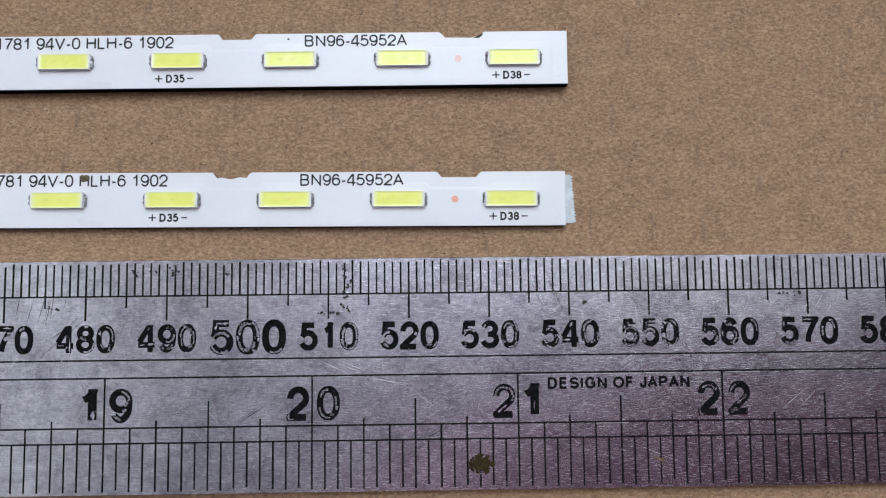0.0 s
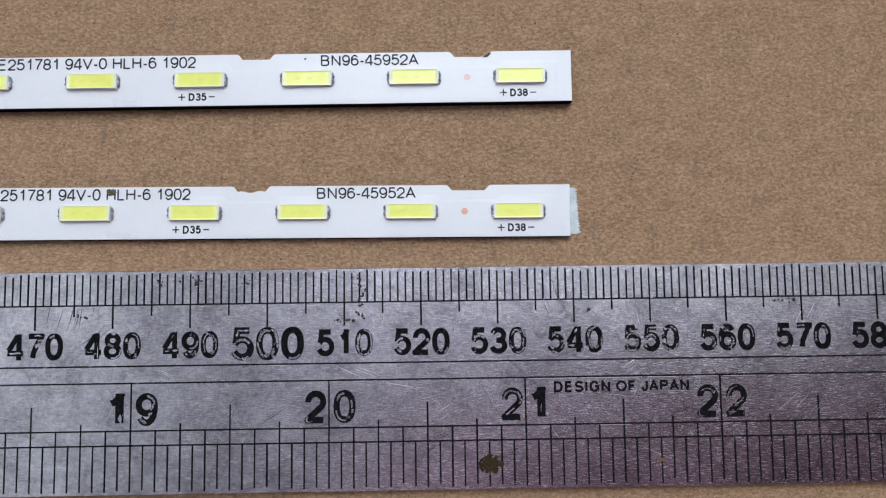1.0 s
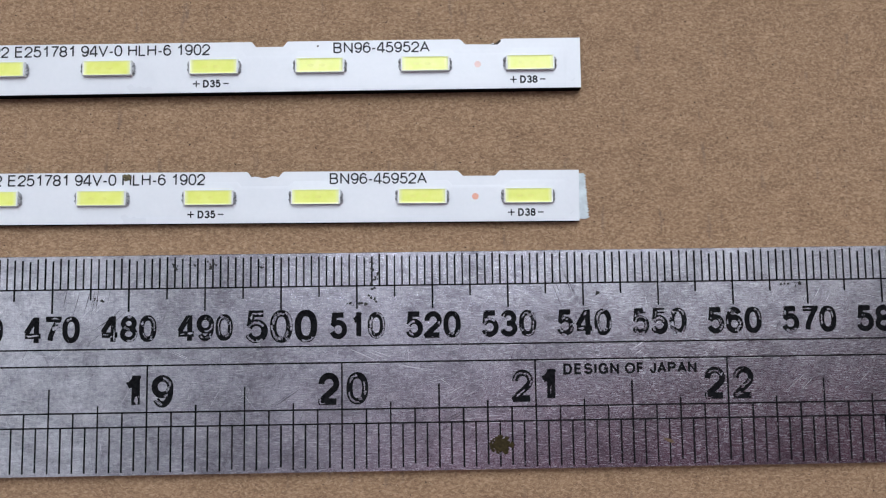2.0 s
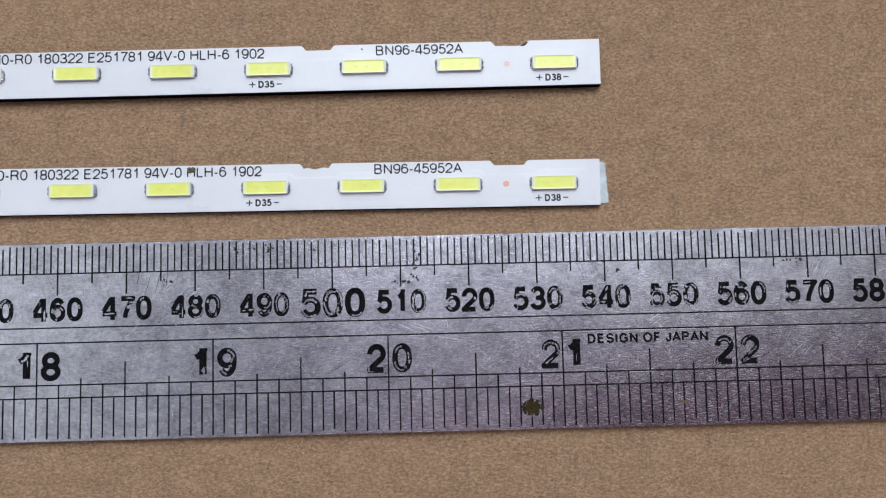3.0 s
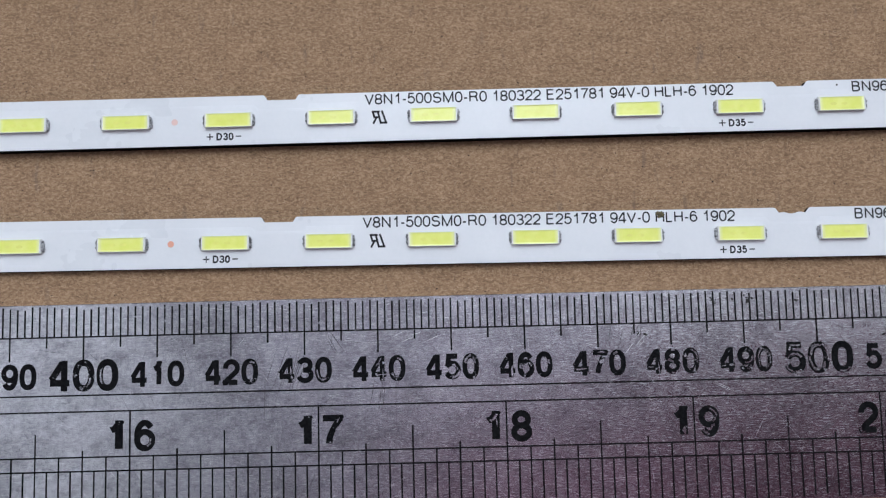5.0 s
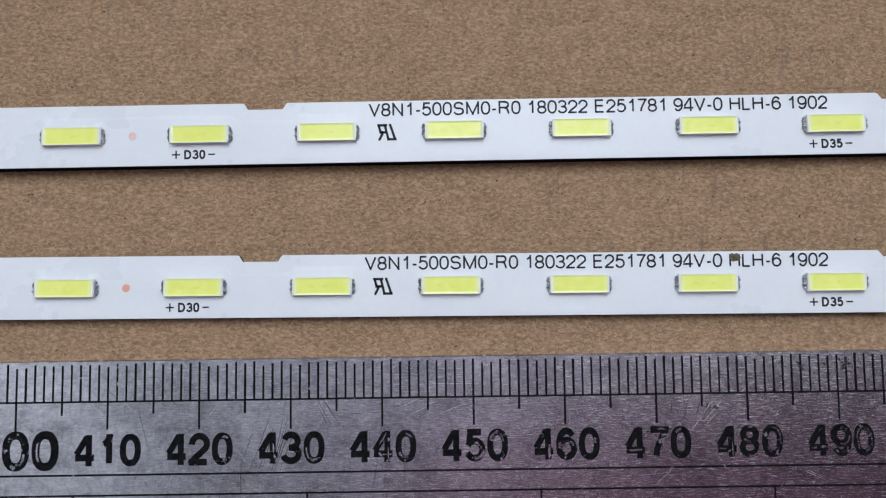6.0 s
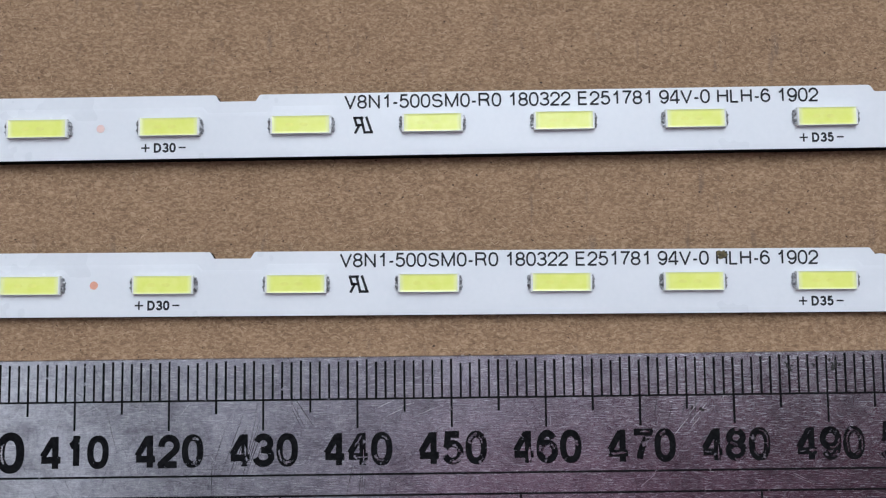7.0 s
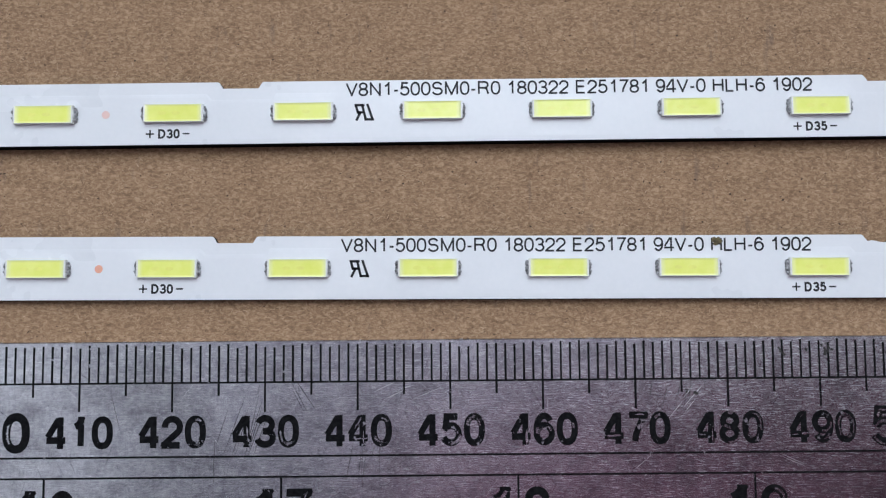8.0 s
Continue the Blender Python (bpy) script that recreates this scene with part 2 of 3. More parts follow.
def arc(cx, cy, rx, ry, a0, a1, n=14, power=1.0):
    """Points along an arc, degrees; power under 1 squares it off."""
    out = []
    for k in range(n + 1):
        a = radians(a0 + (a1 - a0) * k / n)
        c, d = math.cos(a), math.sin(a)
        out.append((cx + rx * math.copysign(abs(c) ** power, c), cy + ry * math.copysign(abs(d) ** power, d)))
    return out


def glyph(ch):
    """Width, advance (both per capital height) and centre lines in a unit box of one grotesque character."""
    w, step, lines = 0.71, 0.774, []
    if ch == "0":
        lines = [arc(0.5, 0.5, 0.5, 0.5, 90, 450, 30, 0.86)]
    elif ch == "1":
        w, lines = 0.40, [[(0, 0.74), (0.45, 0.79), (0.8, 0.9), (1, 1), (1, 0)]]
    elif ch == "2":
        lines = [arc(0.5, 0.7, 0.5, 0.3, 185, -38) + [(0.15, 0.13), (0, 0), (1, 0)]]
    elif ch == "3":
        lines = [arc(0.48, 0.75, 0.45, 0.25, 165, -85) + [(0.33, 0.51)], arc(0.48, 0.26, 0.52, 0.26, 80, -168)]
    elif ch == "4":
        lines = [[(0.78, -0.1), (0.78, 1.1)], [(0.66, 1.02), (-0.04, 0.34)], [(-0.12, 0.22), (1.12, 0.22)]]
    elif ch == "5":
        lines = [[(0.92, 1), (0.19, 1), (0.1, 0.52)], arc(0.48, 0.33, 0.52, 0.33, 152, -160, 18)]
    elif ch == "6":
        lines = [arc(0.5, 0.5, 0.5, 0.5, 38, 180) + [(0, 0.33)], arc(0.5, 0.32, 0.5, 0.32, 180, 540, 26)]
    elif ch == "7":
        lines = [[(0, 1), (1, 1), (0.62, 0.55), (0.42, 0.25), (0.36, 0)]]
    elif ch == "8":
        lines = [arc(0.5, 0.755, 0.44, 0.245, -90, 270, 26), arc(0.5, 0.26, 0.5, 0.26, 90, 450, 26)]
    elif ch == "9":
        lines = [[(1 - x, 1 - y) for x, y in line] for line in glyph("6")[2]]
    elif ch == "-":
        w, step, lines = 0.42, 0.5, [[(0, 0.36), (1, 0.36)]]
    elif ch == "A":
        w, step, lines = 0.9, 0.93, [[(0, 0), (0.5, 1), (1, 0)], [(0.17, 0.33), (0.83, 0.33)]]
    elif ch == "B":
        w, step = 0.76, 0.93
        lines = [[(0, 0), (0, 1), (0.6, 1)] + arc(0.6, 0.765, 0.34, 0.235, 90, -90) + [(0, 0.53)], [(0.58, 0.53)] + arc(0.62, 0.265, 0.38, 0.265, 90, -90) + [(0, 0)]]
    elif ch == "D":
        w, step, lines = 0.82, 1.0, [[(0.45, 0), (0, 0), (0, 1)] + arc(0.45, 0.5, 0.55, 0.5, 90, -90, 20)]
    elif ch == "E":
        w, step, lines = 0.72, 0.93, [[(1, 0), (0, 0), (0, 1), (0.97, 1)], [(0, 0.53), (0.92, 0.53)]]
    elif ch == "F":
        w, step, lines = 0.68, 0.85, [[(0, 0), (0, 1), (1, 1)], [(0, 0.52), (0.88, 0.52)]]
    elif ch == "G":
        w, step, lines = 0.9, 1.08, [arc(0.5, 0.5, 0.5, 0.5, 32, 318, 24) + [(0.97, 0.16), (0.97, 0.49), (0.56, 0.49)], [(0.97, 0.3), (0.97, 0.02)]]
    elif ch == "H":
        w, step, lines = 0.8, 1.0, [[(0, 0), (0, 1)], [(1, 0), (1, 1)], [(0, 0.53), (1, 0.53)]]
    elif ch == "I":
        w, step, lines = 0.14, 0.387, [[(0.5, 0), (0.5, 1)]]
    elif ch == "J":
        w, step, lines = 0.58, 0.7, [[(1, 1), (1, 0.3)] + arc(0.5, 0.28, 0.5, 0.28, 0, -180) + [(0, 0.36)]]
    elif ch == "L":
        w, step, lines = 0.64, 0.72, [[(0, 1), (0, 0), (1, 0)]]
    elif ch == "M":
        w, step, lines = 0.97, 1.16, [[(0, 0), (0, 1), (0.5, 0), (1, 1), (1, 0)]]
    elif ch == "N":
        w, step, lines = 0.8, 1.0, [[(0, 0), (0, 1), (1, 0), (1, 1)]]
    elif ch == "O":
        w, step, lines = 0.98, 1.08, [arc(0.5, 0.5, 0.5, 0.5, 90, 450, 30)]
    elif ch == "P":
        w, step, lines = 0.76, 0.93, [[(0, 0), (0, 1), (0.62, 1)] + arc(0.62, 0.74, 0.38, 0.26, 90, -90) + [(0, 0.48)]]
    elif ch == "R":
        w, step = 0.82, 1.0
        lines = [[(0, 0), (0, 1), (0.62, 1)] + arc(0.62, 0.755, 0.34, 0.245, 90, -90) + [(0, 0.51)], [(0.55, 0.51), (0.82, 0.43), (0.92, 0.2), (1, 0)]]
    elif ch == "S":
        w, step, lines = 0.8, 0.93, [arc(0.5, 0.745, 0.46, 0.255, 12, 250, 16) + arc(0.5, 0.265, 0.5, 0.265, 72, -168, 16)]
    elif ch == "V":
        w, step, lines = 0.88, 0.93, [[(0, 1), (0.5, 0), (1, 1)]]
    else:
        w, step = 0.0, 0.387
    return w, step, lines


def ribbon(verts, faces, pts, half, z):
    """A flat band along a line, mitred at its corners."""
    pts = [Vector(p) for p in pts]
    closed = (pts[0] - pts[-1]).length < 1e-6
    if closed:
        pts = pts[:-1]
    n, b = len(pts), len(verts)
    for i, p in enumerate(pts):
        before = pts[i - 1] if i or closed else None
        after = pts[(i + 1) % n] if i < n - 1 or closed else None
        d0 = (p - before).normalized() if before is not None else (after - p).normalized()
        d1 = (after - p).normalized() if after is not None else d0
        m = d0 + d1
        m = m.normalized() if m.length > 0.2 else d0
        k = min(1 / max(0.3, m.dot(d0)), 2.4)
        side = Vector((-m.y, m.x)) * half * k
        verts += [(p.x + side.x, p.y + side.y, z), (p.x - side.x, p.y - side.y, z)]
    for i in range(n if closed else n - 1):
        a, c = b + 2 * i, b + 2 * ((i + 1) % n)
        faces.append((a, a + 1, c + 1, c))


def unfold(pts, half):
    """Cut a line at its sharp corners, so that no band folds over itself."""
    pieces, run = [], [pts[0]]
    for i in range(1, len(pts)):
        run.append(pts[i])
        if i < len(pts) - 1:
            d0, d1 = (pts[i] - pts[i - 1]).normalized(), (pts[i + 1] - pts[i]).normalized()
            if d0.dot(d1) < 0.6:
                run[-1] = pts[i] + d0 * half * 0.98
                pieces.append(run)
                run = [pts[i] - d1 * half * 0.98]
    pieces.append(run)
    return pieces


def letters(text, x0, x1, y0, y1, z, material, weight=0.155, apart=False):
    """Flat grotesque lettering whose ink fills the given rectangle."""
    verts, faces, ends = [], [], []
    pen, h = 0.0, weight / 2
    for ch in text:
        w, step, lines = glyph(ch)
        left = pen + (step - w) / 2 - (0.04 if ch == "1" else 0.0)
        level = 0
        for line in lines:
            for n, piece in enumerate(unfold([Vector((left + h + x * (w - 2 * h), h + y * (1 - 2 * h))) for x, y in line], h)):
                b = len(verts)
                ribbon(verts, faces, piece, h, level)
                if n:
                    faces.append((b - 2, b - 1, b))
                level += 1
        pen += step
        ends.append((len(verts), len(faces)))
    co = np.array(verts)
    xs, ys = co[:, 0], co[:, 1]
    co[:, 0] = x0 + (xs - xs.min()) / (xs.max() - xs.min()) * (x1 - x0)
    co[:, 1] = y0 + np.clip(ys, 0, 1) * (y1 - y0)
    co[:, 2] = z + co[:, 2] * 0.002 * MM
    if not apart:
        ends = ends[-1:]
    made, v0, f0 = [], 0, 0
    for v1, f1 in ends:
        me = bpy.data.meshes.new("letters")
        me.from_pydata(co[v0:v1].tolist(), [], [[i - v0 for i in f] for f in faces[f0:f1]])
        me.materials.append(material)
        made.append(me)
        v0, f0 = v1, f1
    return made if apart else made[0]


def bare_strokes(text, x0, x1, y0, y1, z, weight, shares, seed):
    """Ragged bare cores along the strokes of lettering, for a share of each figure's length."""
    q = random.Random(seed)
    h, pen, span, todo = weight / 2, 0.0, [], []
    for n, ch in enumerate(text):
        w, step, lines = glyph(ch)
        left = pen + (step - w) / 2 - (0.04 if ch == "1" else 0.0)
        for line in lines:
            pts = [Vector((left + h + x * (w - 2 * h), h + y * (1 - 2 * h))) for x, y in line]
            span += [p.x for p in pts]
            fine = [a.lerp(b, k / 6) for a, b in zip(pts, pts[1:]) for k in range(6)] + [pts[-1]]
            todo.append((fine, 0.85 * shares[min(n, len(shares) - 1)]))
        pen += step
    lo, hi = min(span) - h, max(span) + h
    verts, faces = [], []
    for fine, share in todo:
        run, side = [], 0.0
        on = q.random() < share
        gone, left = 0.0, q.uniform(0.1, 0.6)
        for a, b in zip(fine, fine[1:] + [None]):
            if on:
                d = (b - a) if b is not None else Vector((0, 0))
                n = Vector((-d.y, d.x)).normalized() if d.length else Vector((0, 0))
                run.append(a + n * (side + q.uniform(-0.015, 0.015)))
            gone += (b - a).length if b is not None else 9.0
            if gone > left:
                if len(run) > 2:
                    base, last = len(verts), len(run) - 1
                    half = h * q.uniform(0.2, 0.5)
                    for k, p in enumerate(run):
                        d = (run[min(k + 1, last)] - run[max(k - 1, 0)]).normalized()
                        n = Vector((-d.y, d.x)) * half * (0.1 if k in (0, last) else q.uniform(0.25, 1.3))
                        for e in (p + n, p - n):
                            verts.append((x0 + (e.x - lo) / (hi - lo) * (x1 - x0), y0 + min(1, max(0, e.y)) * (y1 - y0), z))
                    faces += [(base + 2 * k, base + 2 * k + 1, base + 2 * k + 3, base + 2 * k + 2) for k in range(last)]
                run, gone, on = [], 0.0, q.random() < share
                left, side = q.uniform(0.1, 0.5 if on else 0.4), q.choice((-0.5, -0.2, 0.2, 0.5)) * h
    me = bpy.data.meshes.new("bare_strokes")
    me.from_pydata(verts, [], faces)
    me.materials.append(STEEL)
    return me


def quads(rects, z, material):
    """Many flat bars in one mesh: (x0, x1, y0, y1) each."""
    verts, faces = [], []
    for x0, x1, y0, y1 in rects:
        b = len(verts)
        verts += [(x0, y0, z), (x1, y0, z), (x1, y1, z), (x0, y1, z)]
        faces.append((b, b + 1, b + 2, b + 3))
    me = bpy.data.meshes.new("bars")
    me.from_pydata(verts, [], faces)
    me.materials.append(material)
    return me


def strokes(lines, width, z, material):
    """Bars drawn along line segments (x0, y0, x1, y1)."""
    verts, faces = [], []
    for x0, y0, x1, y1 in lines:
        d = Vector((x1 - x0, y1 - y0)).normalized() * width / 2
        n = Vector((-d.y, d.x))
        b = len(verts)
        for p in (Vector((x0, y0)) - d - n, Vector((x1, y1)) + d - n, Vector((x1, y1)) + d + n, Vector((x0, y0)) - d + n):
            verts.append((p.x, p.y, z))
        faces.append((b, b + 1, b + 2, b + 3))
    me = bpy.data.meshes.new("strokes")
    me.from_pydata(verts, [], faces)
    me.materials.append(material)
    return me


def scratch_mesh(lines, z, material):
    """Slivers tapering to both ends, each a hair above the last."""
    verts, faces = [], []
    for k, (x0, y0, x1, y1, w) in enumerate(lines):
        d = Vector((x1 - x0, y1 - y0)).normalized()
        n = Vector((-d.y, d.x)) * w / 2
        mx, my, b, h = (x0 + x1) / 2, (y0 + y1) / 2, len(verts), z + k * 0.00000001
        verts += [(x0, y0, h), (mx - n.x, my - n.y, h), (x1, y1, h), (mx + n.x, my + n.y, h)]
        faces.append((b, b + 1, b + 2, b + 3))
    me = bpy.data.meshes.new("slivers")
    me.from_pydata(verts, [], faces)
    me.materials.append(material)
    return me


# ---- the room ----
X0, X1, Y0, Y1, TOP = ROOM
BASE = -4.0 * MM
SPLIT = -0.02   # where the east wall's paint changes


def setting(name, bm, material, label, category):
    return tagged(new(name, mesh_of(bm, material)), label, category, kind="structure")


setting("floor", box(X0 - 0.1, X1 + 0.1, Y0 - 0.1, Y1 + 0.1, BASE - 0.05, BASE), FLOOR, "plain brown floor under the cardboard", "floor")
setting("ceiling", box(X0 - 0.1, X1 + 0.1, Y0 - 0.1, Y1 + 0.1, TOP, TOP + 0.1), CEILING, "plain pale purplish grey painted ceiling", "ceiling")
setting("wall_west", box(X0 - 0.1, X0, Y0, Y1, BASE, TOP), WALL_WHITE, "plain white painted wall", "wall")
setting("wall_east", box(X1, X1 + 0.1, SPLIT, Y1, BASE, TOP), WALL_WHITE, "plain white painted wall", "wall")
setting("wall_east_south", box(X1, X1 + 0.1, Y0, SPLIT, BASE, TOP), DARK_REFLECTION, "plain dark maroon painted wall", "wall")
setting("wall_jog", box(-0.15, X1, Y0, -0.38, BASE, TOP), DARK_REFLECTION, "dark maroon painted wall that juts into the room", "wall")
setting("wall_south", box(X0 - 0.1, X1 + 0.1, Y0 - 0.1, Y0, BASE, TOP), WALL_GREY, "plain grey painted wall", "wall")
north = bmesh.new()
add_box(north, X0 - 0.1, WIN[0], Y1, Y1 + 0.1, BASE, TOP)
add_box(north, WIN[1], X1 + 0.1, Y1, Y1 + 0.1, BASE, TOP)
add_box(north, WIN[0], WIN[1], Y1, Y1 + 0.1, BASE, WIN[2])
add_box(north, WIN[0], WIN[1], Y1, Y1 + 0.1, WIN[3], TOP)
setting("wall_north", north, WALL, "off-white painted wall with a wide window opening", "wall")

# ---- the cardboard ----
rng = random.Random(5)
card = new("cardboard_sheet", mesh_of(box(-0.62, 0.40, -0.30, 0.34, BASE, 0.0, bevel=0.0008), CARD))
tagged(card, "brown kraft corrugated cardboard sheet lying flat on the floor", "cardboard")


def fibres(name, count, length, width, material, seed, zlift):
    """Loose paper fibres pressed into the surface, slightly bent slivers."""
    r = np.random.default_rng(seed)
    verts, faces = [], []
    for _ in range(count):
        x, y = r.uniform(-0.125, 0.105), r.uniform(-0.075, 0.09)
        a = r.normal(0, 0.7)
        ln, w = length * r.uniform(0.4, 1.5) / 2, width * r.uniform(0.6, 1.4) / 2
        bend = r.uniform(-0.2, 0.2)
        b = len(verts)
        for k in (-1, 0, 1):
            aa = a + bend * k
            px, py = x + k * ln * math.cos(aa), y + k * ln * math.sin(aa)
            ww = w * (1.0 if k == 0 else 0.4)
            verts += [(px - ww * math.sin(aa), py + ww * math.cos(aa), zlift), (px + ww * math.sin(aa), py - ww * math.cos(aa), zlift)]
        faces += [(b + 1, b + 3, b + 2, b), (b + 3, b + 5, b + 4, b + 2)]
    me = bpy.data.meshes.new(name)
    me.from_pydata(verts, [], faces)
    me.materials.append(material)
    ob = part(name, me, None, card)
    ob["kind"] = "stuff"
    return ob


def fibre_mat(name, lo, hi):
    a = Mat(name, 0.9)
    g = a.node("ShaderNodeNewGeometry")
    a.base(a.ramp(g.outputs["Random Per Island"], (0.0, lo), (1.0, hi)))
    return a.m


fibres("pale_fibre", 44000, 0.45 * MM, 0.065 * MM, fibre_mat("pale_fibre", (0.38, 0.24, 0.138), (0.60, 0.42, 0.275)), 3, 0.012 * MM)
fibres("brown_fibre", 38000, 0.36 * MM, 0.066 * MM, fibre_mat("brown_fibre", (0.13, 0.073, 0.04), (0.26, 0.155, 0.088)), 4, 0.015 * MM)
fibres("dark_fleck", 2600, 0.22 * MM, 0.15 * MM, fibre_mat("dark_fleck", (0.035, 0.022, 0.015), (0.12, 0.07, 0.042)), 6, 0.018 * MM)

# ---- the steel rule ----
RULE_TOP, RULE_LOW, RULE_Z = 0.43, -28.15, 1.2
INK_Z = (RULE_Z + 0.012) * MM


def at(mm):
    """World x of a millimetre mark."""
    return (mm - 500.0) * MM


def build_rule():
    rule = new("steel_rule")
    tagged(rule, "worn brushed steel rule with black millimetre and inch scales", "ruler")
    part("blade", box(at(-8), at(612), RULE_LOW * MM, RULE_TOP * MM, 0.0, RULE_Z * MM, bevel=0.07 * MM), STEEL, rule, "scratched brushed steel blade")
    r = random.Random(11)
    half = 0.115
    far = []
    for k in range(0, 601):
        foot = -7.1 if k % 10 == 0 else -5.4 if k % 5 == 0 else -4.0
        head = 0.02 + r.uniform(-0.12, 0.2) - (0.22 if k % 10 in (0, 1, 2, 7) and k % 3 else 0.0)
        h = half * r.uniform(0.85, 1.1)
        bar = (at(k - h), at(k + h), (foot + r.uniform(-0.1, 0.1) * (k % 5 == 0)) * MM, head * MM)
        if 390 <= k <= 585:
            part("millimetre_mark", quads([bar], INK_Z, INK), None, rule)
        else:
            far.append(bar)
    part("millimetre_scale", quads(far, INK_Z, INK), None, rule, "black engraved millimetre marks")["kind"] = "stuff"
    far = []
    for k in range(0, 16 * 23 + 9):
        head = -14.05 if k % 16 == 0 else -16.95 if k % 8 == 0 else -19.2 if k % 4 == 0 else -20.1 if k % 2 == 0 else -21.95
        h = half * r.uniform(0.8, 1.05)
        x = k * 25.4 / 16
        bar = (at(x - h), at(x + h), (-27.75 + r.choice((0, 0, 0, 0.25, 0.7)) * r.random()) * MM, head * MM)
        if 390 <= x <= 585:
            part("inch_mark", quads([bar], INK_Z + 0.004 * MM, INK), None, rule)
        else:
            far.append(bar)
    part("inch_scale", quads(far, INK_Z + 0.004 * MM, INK), None, rule, "black engraved inch marks")["kind"] = "stuff"
    for y in (-4.0, -11.87, -14.05, -20.1, -21.95):
        part("scale_line", quads([(at(0), at(600), (y - 0.1) * MM, (y + 0.1) * MM)], INK_Z + 0.008 * MM, INK), None, rule)
    # share of bare metal in each figure of a number
    worn = {400: (0.1, 0.5, 0.4), 410: (0, 0.2, 0), 420: (0, 0.1, 0.5), 430: (0.6, 0.05, 0.3), 440: (0.3, 0.7, 0.6), 450: (0.05, 0.5, 0.5), 460: (0.5, 0.5, 0.4),
            470: (0.1, 0.45, 0.1), 480: (0.5, 0.35, 0.8), 490: (0.4, 0.5, 0.9), 500: (1.0, 0.8, 0.1), 510: (0.3, 0.2, 0.9), 520: (0.4, 0.1, 0.5), 530: (0.5, 0.35, 0.7),
            540: (0.6, 0.4, 0.75), 550: (0.95, 0.6, 0.5), 560: (0.35, 0.75, 0.3), 570: (0.3, 0.1, 0.3), 580: (0.3, 0.3, 0.3)}
    for k in range(10, 600, 10):
        big = k % 100 == 0
        w, y1, y0 = (9.4, -7.05, -11.35) if big else (7.25 if k > 99 else 4.7, -7.48, -10.98)
        c = k + 0.06
        where = (at(c - w / 2), at(c + w / 2), y0 * MM, y1 * MM)
        for n in range(len(str(k))):
            ink = INK_WORN if k in worn and worn[k][n] >= 0.45 else INK
            part("millimetre_digit", letters(str(k), *where, INK_Z + 0.012 * MM, ink, 0.205, True)[n], None, rule)
        if k in worn:
            part("bare_metal", bare_strokes(str(k), *where, INK_Z + 0.03 * MM, 0.205, worn[k], k), None, rule, "ink worn away to bright steel")
    worn = {16: (0.3, 0.2), 17: (0.1, 0.3), 18: (0.3, 0.2), 19: (0.5, 0.25), 20: (0.15, 0.5), 21: (0.35, 0.2), 22: (0.2, 0.5)}
    for k in range(1, 24):
        x = k * 25.4
        s = str(k)
        y0, y1 = -19.5 * MM, -15.3 * MM
        spots = [(s[-1], 0.65, 3.35)] if len(s) == 1 else [(s[0], -3.2, -0.35), (s[1], 0.58, 3.42)]
        for n, (ch, a, b) in enumerate(spots):
            if ch == "1":
                a, b = (-2.75, -0.75) if a < 0 else (0.75, 2.75)
            part("inch_digit", letters(ch, at(x + a), at(x + b), y0, y1, INK_Z + 0.012 * MM, INK, 0.2), None, rule)
            if k in worn:
                part("bare_metal", bare_strokes(ch, at(x + a), at(x + b), y0, y1, INK_Z + 0.03 * MM, 0.2, worn[k][n:], k + 60 * n), None, rule, "ink worn away to bright steel")
    part("inscription", letters("DESIGN OF JAPAN", at(537.1), at(554.8), -16.05 * MM, -14.6 * MM, INK_Z + 0.012 * MM, INK, 0.21), None, rule)
    # fine scratches left by use
    for name, count, lo, hi, ink, seed in (("bright_scratch", 170, 0.015, 0.04, GLINT, 31), ("dull_scratch", 240, 0.02, 0.05, SCUFF, 32)):
        q = random.Random(seed)
        lines = []
        for _ in range(count):
            x, y = q.uniform(385, 590), q.uniform(-27.6, -0.4)
            a, ln = q.choice((q.gauss(0.5, 0.3), q.gauss(-0.35, 0.3), q.gauss(0, 0.15), q.gauss(1.9, 0.4))), q.expovariate(1 / 2.2) + 0.4
            dx, dy = ln / 2 * math.cos(a), ln / 2 * math.sin(a)
            if RULE_LOW + 0.3 < y - abs(dy) and y + abs(dy) < RULE_TOP - 0.3:
                lines.append((at(x - dx), (y - dy) * MM, at(x + dx), (y + dy) * MM, q.uniform(lo, hi) * MM))
        part(name, scratch_mesh(lines, (RULE_Z + 0.004) * MM, ink), None, rule)["kind"] = "stuff"
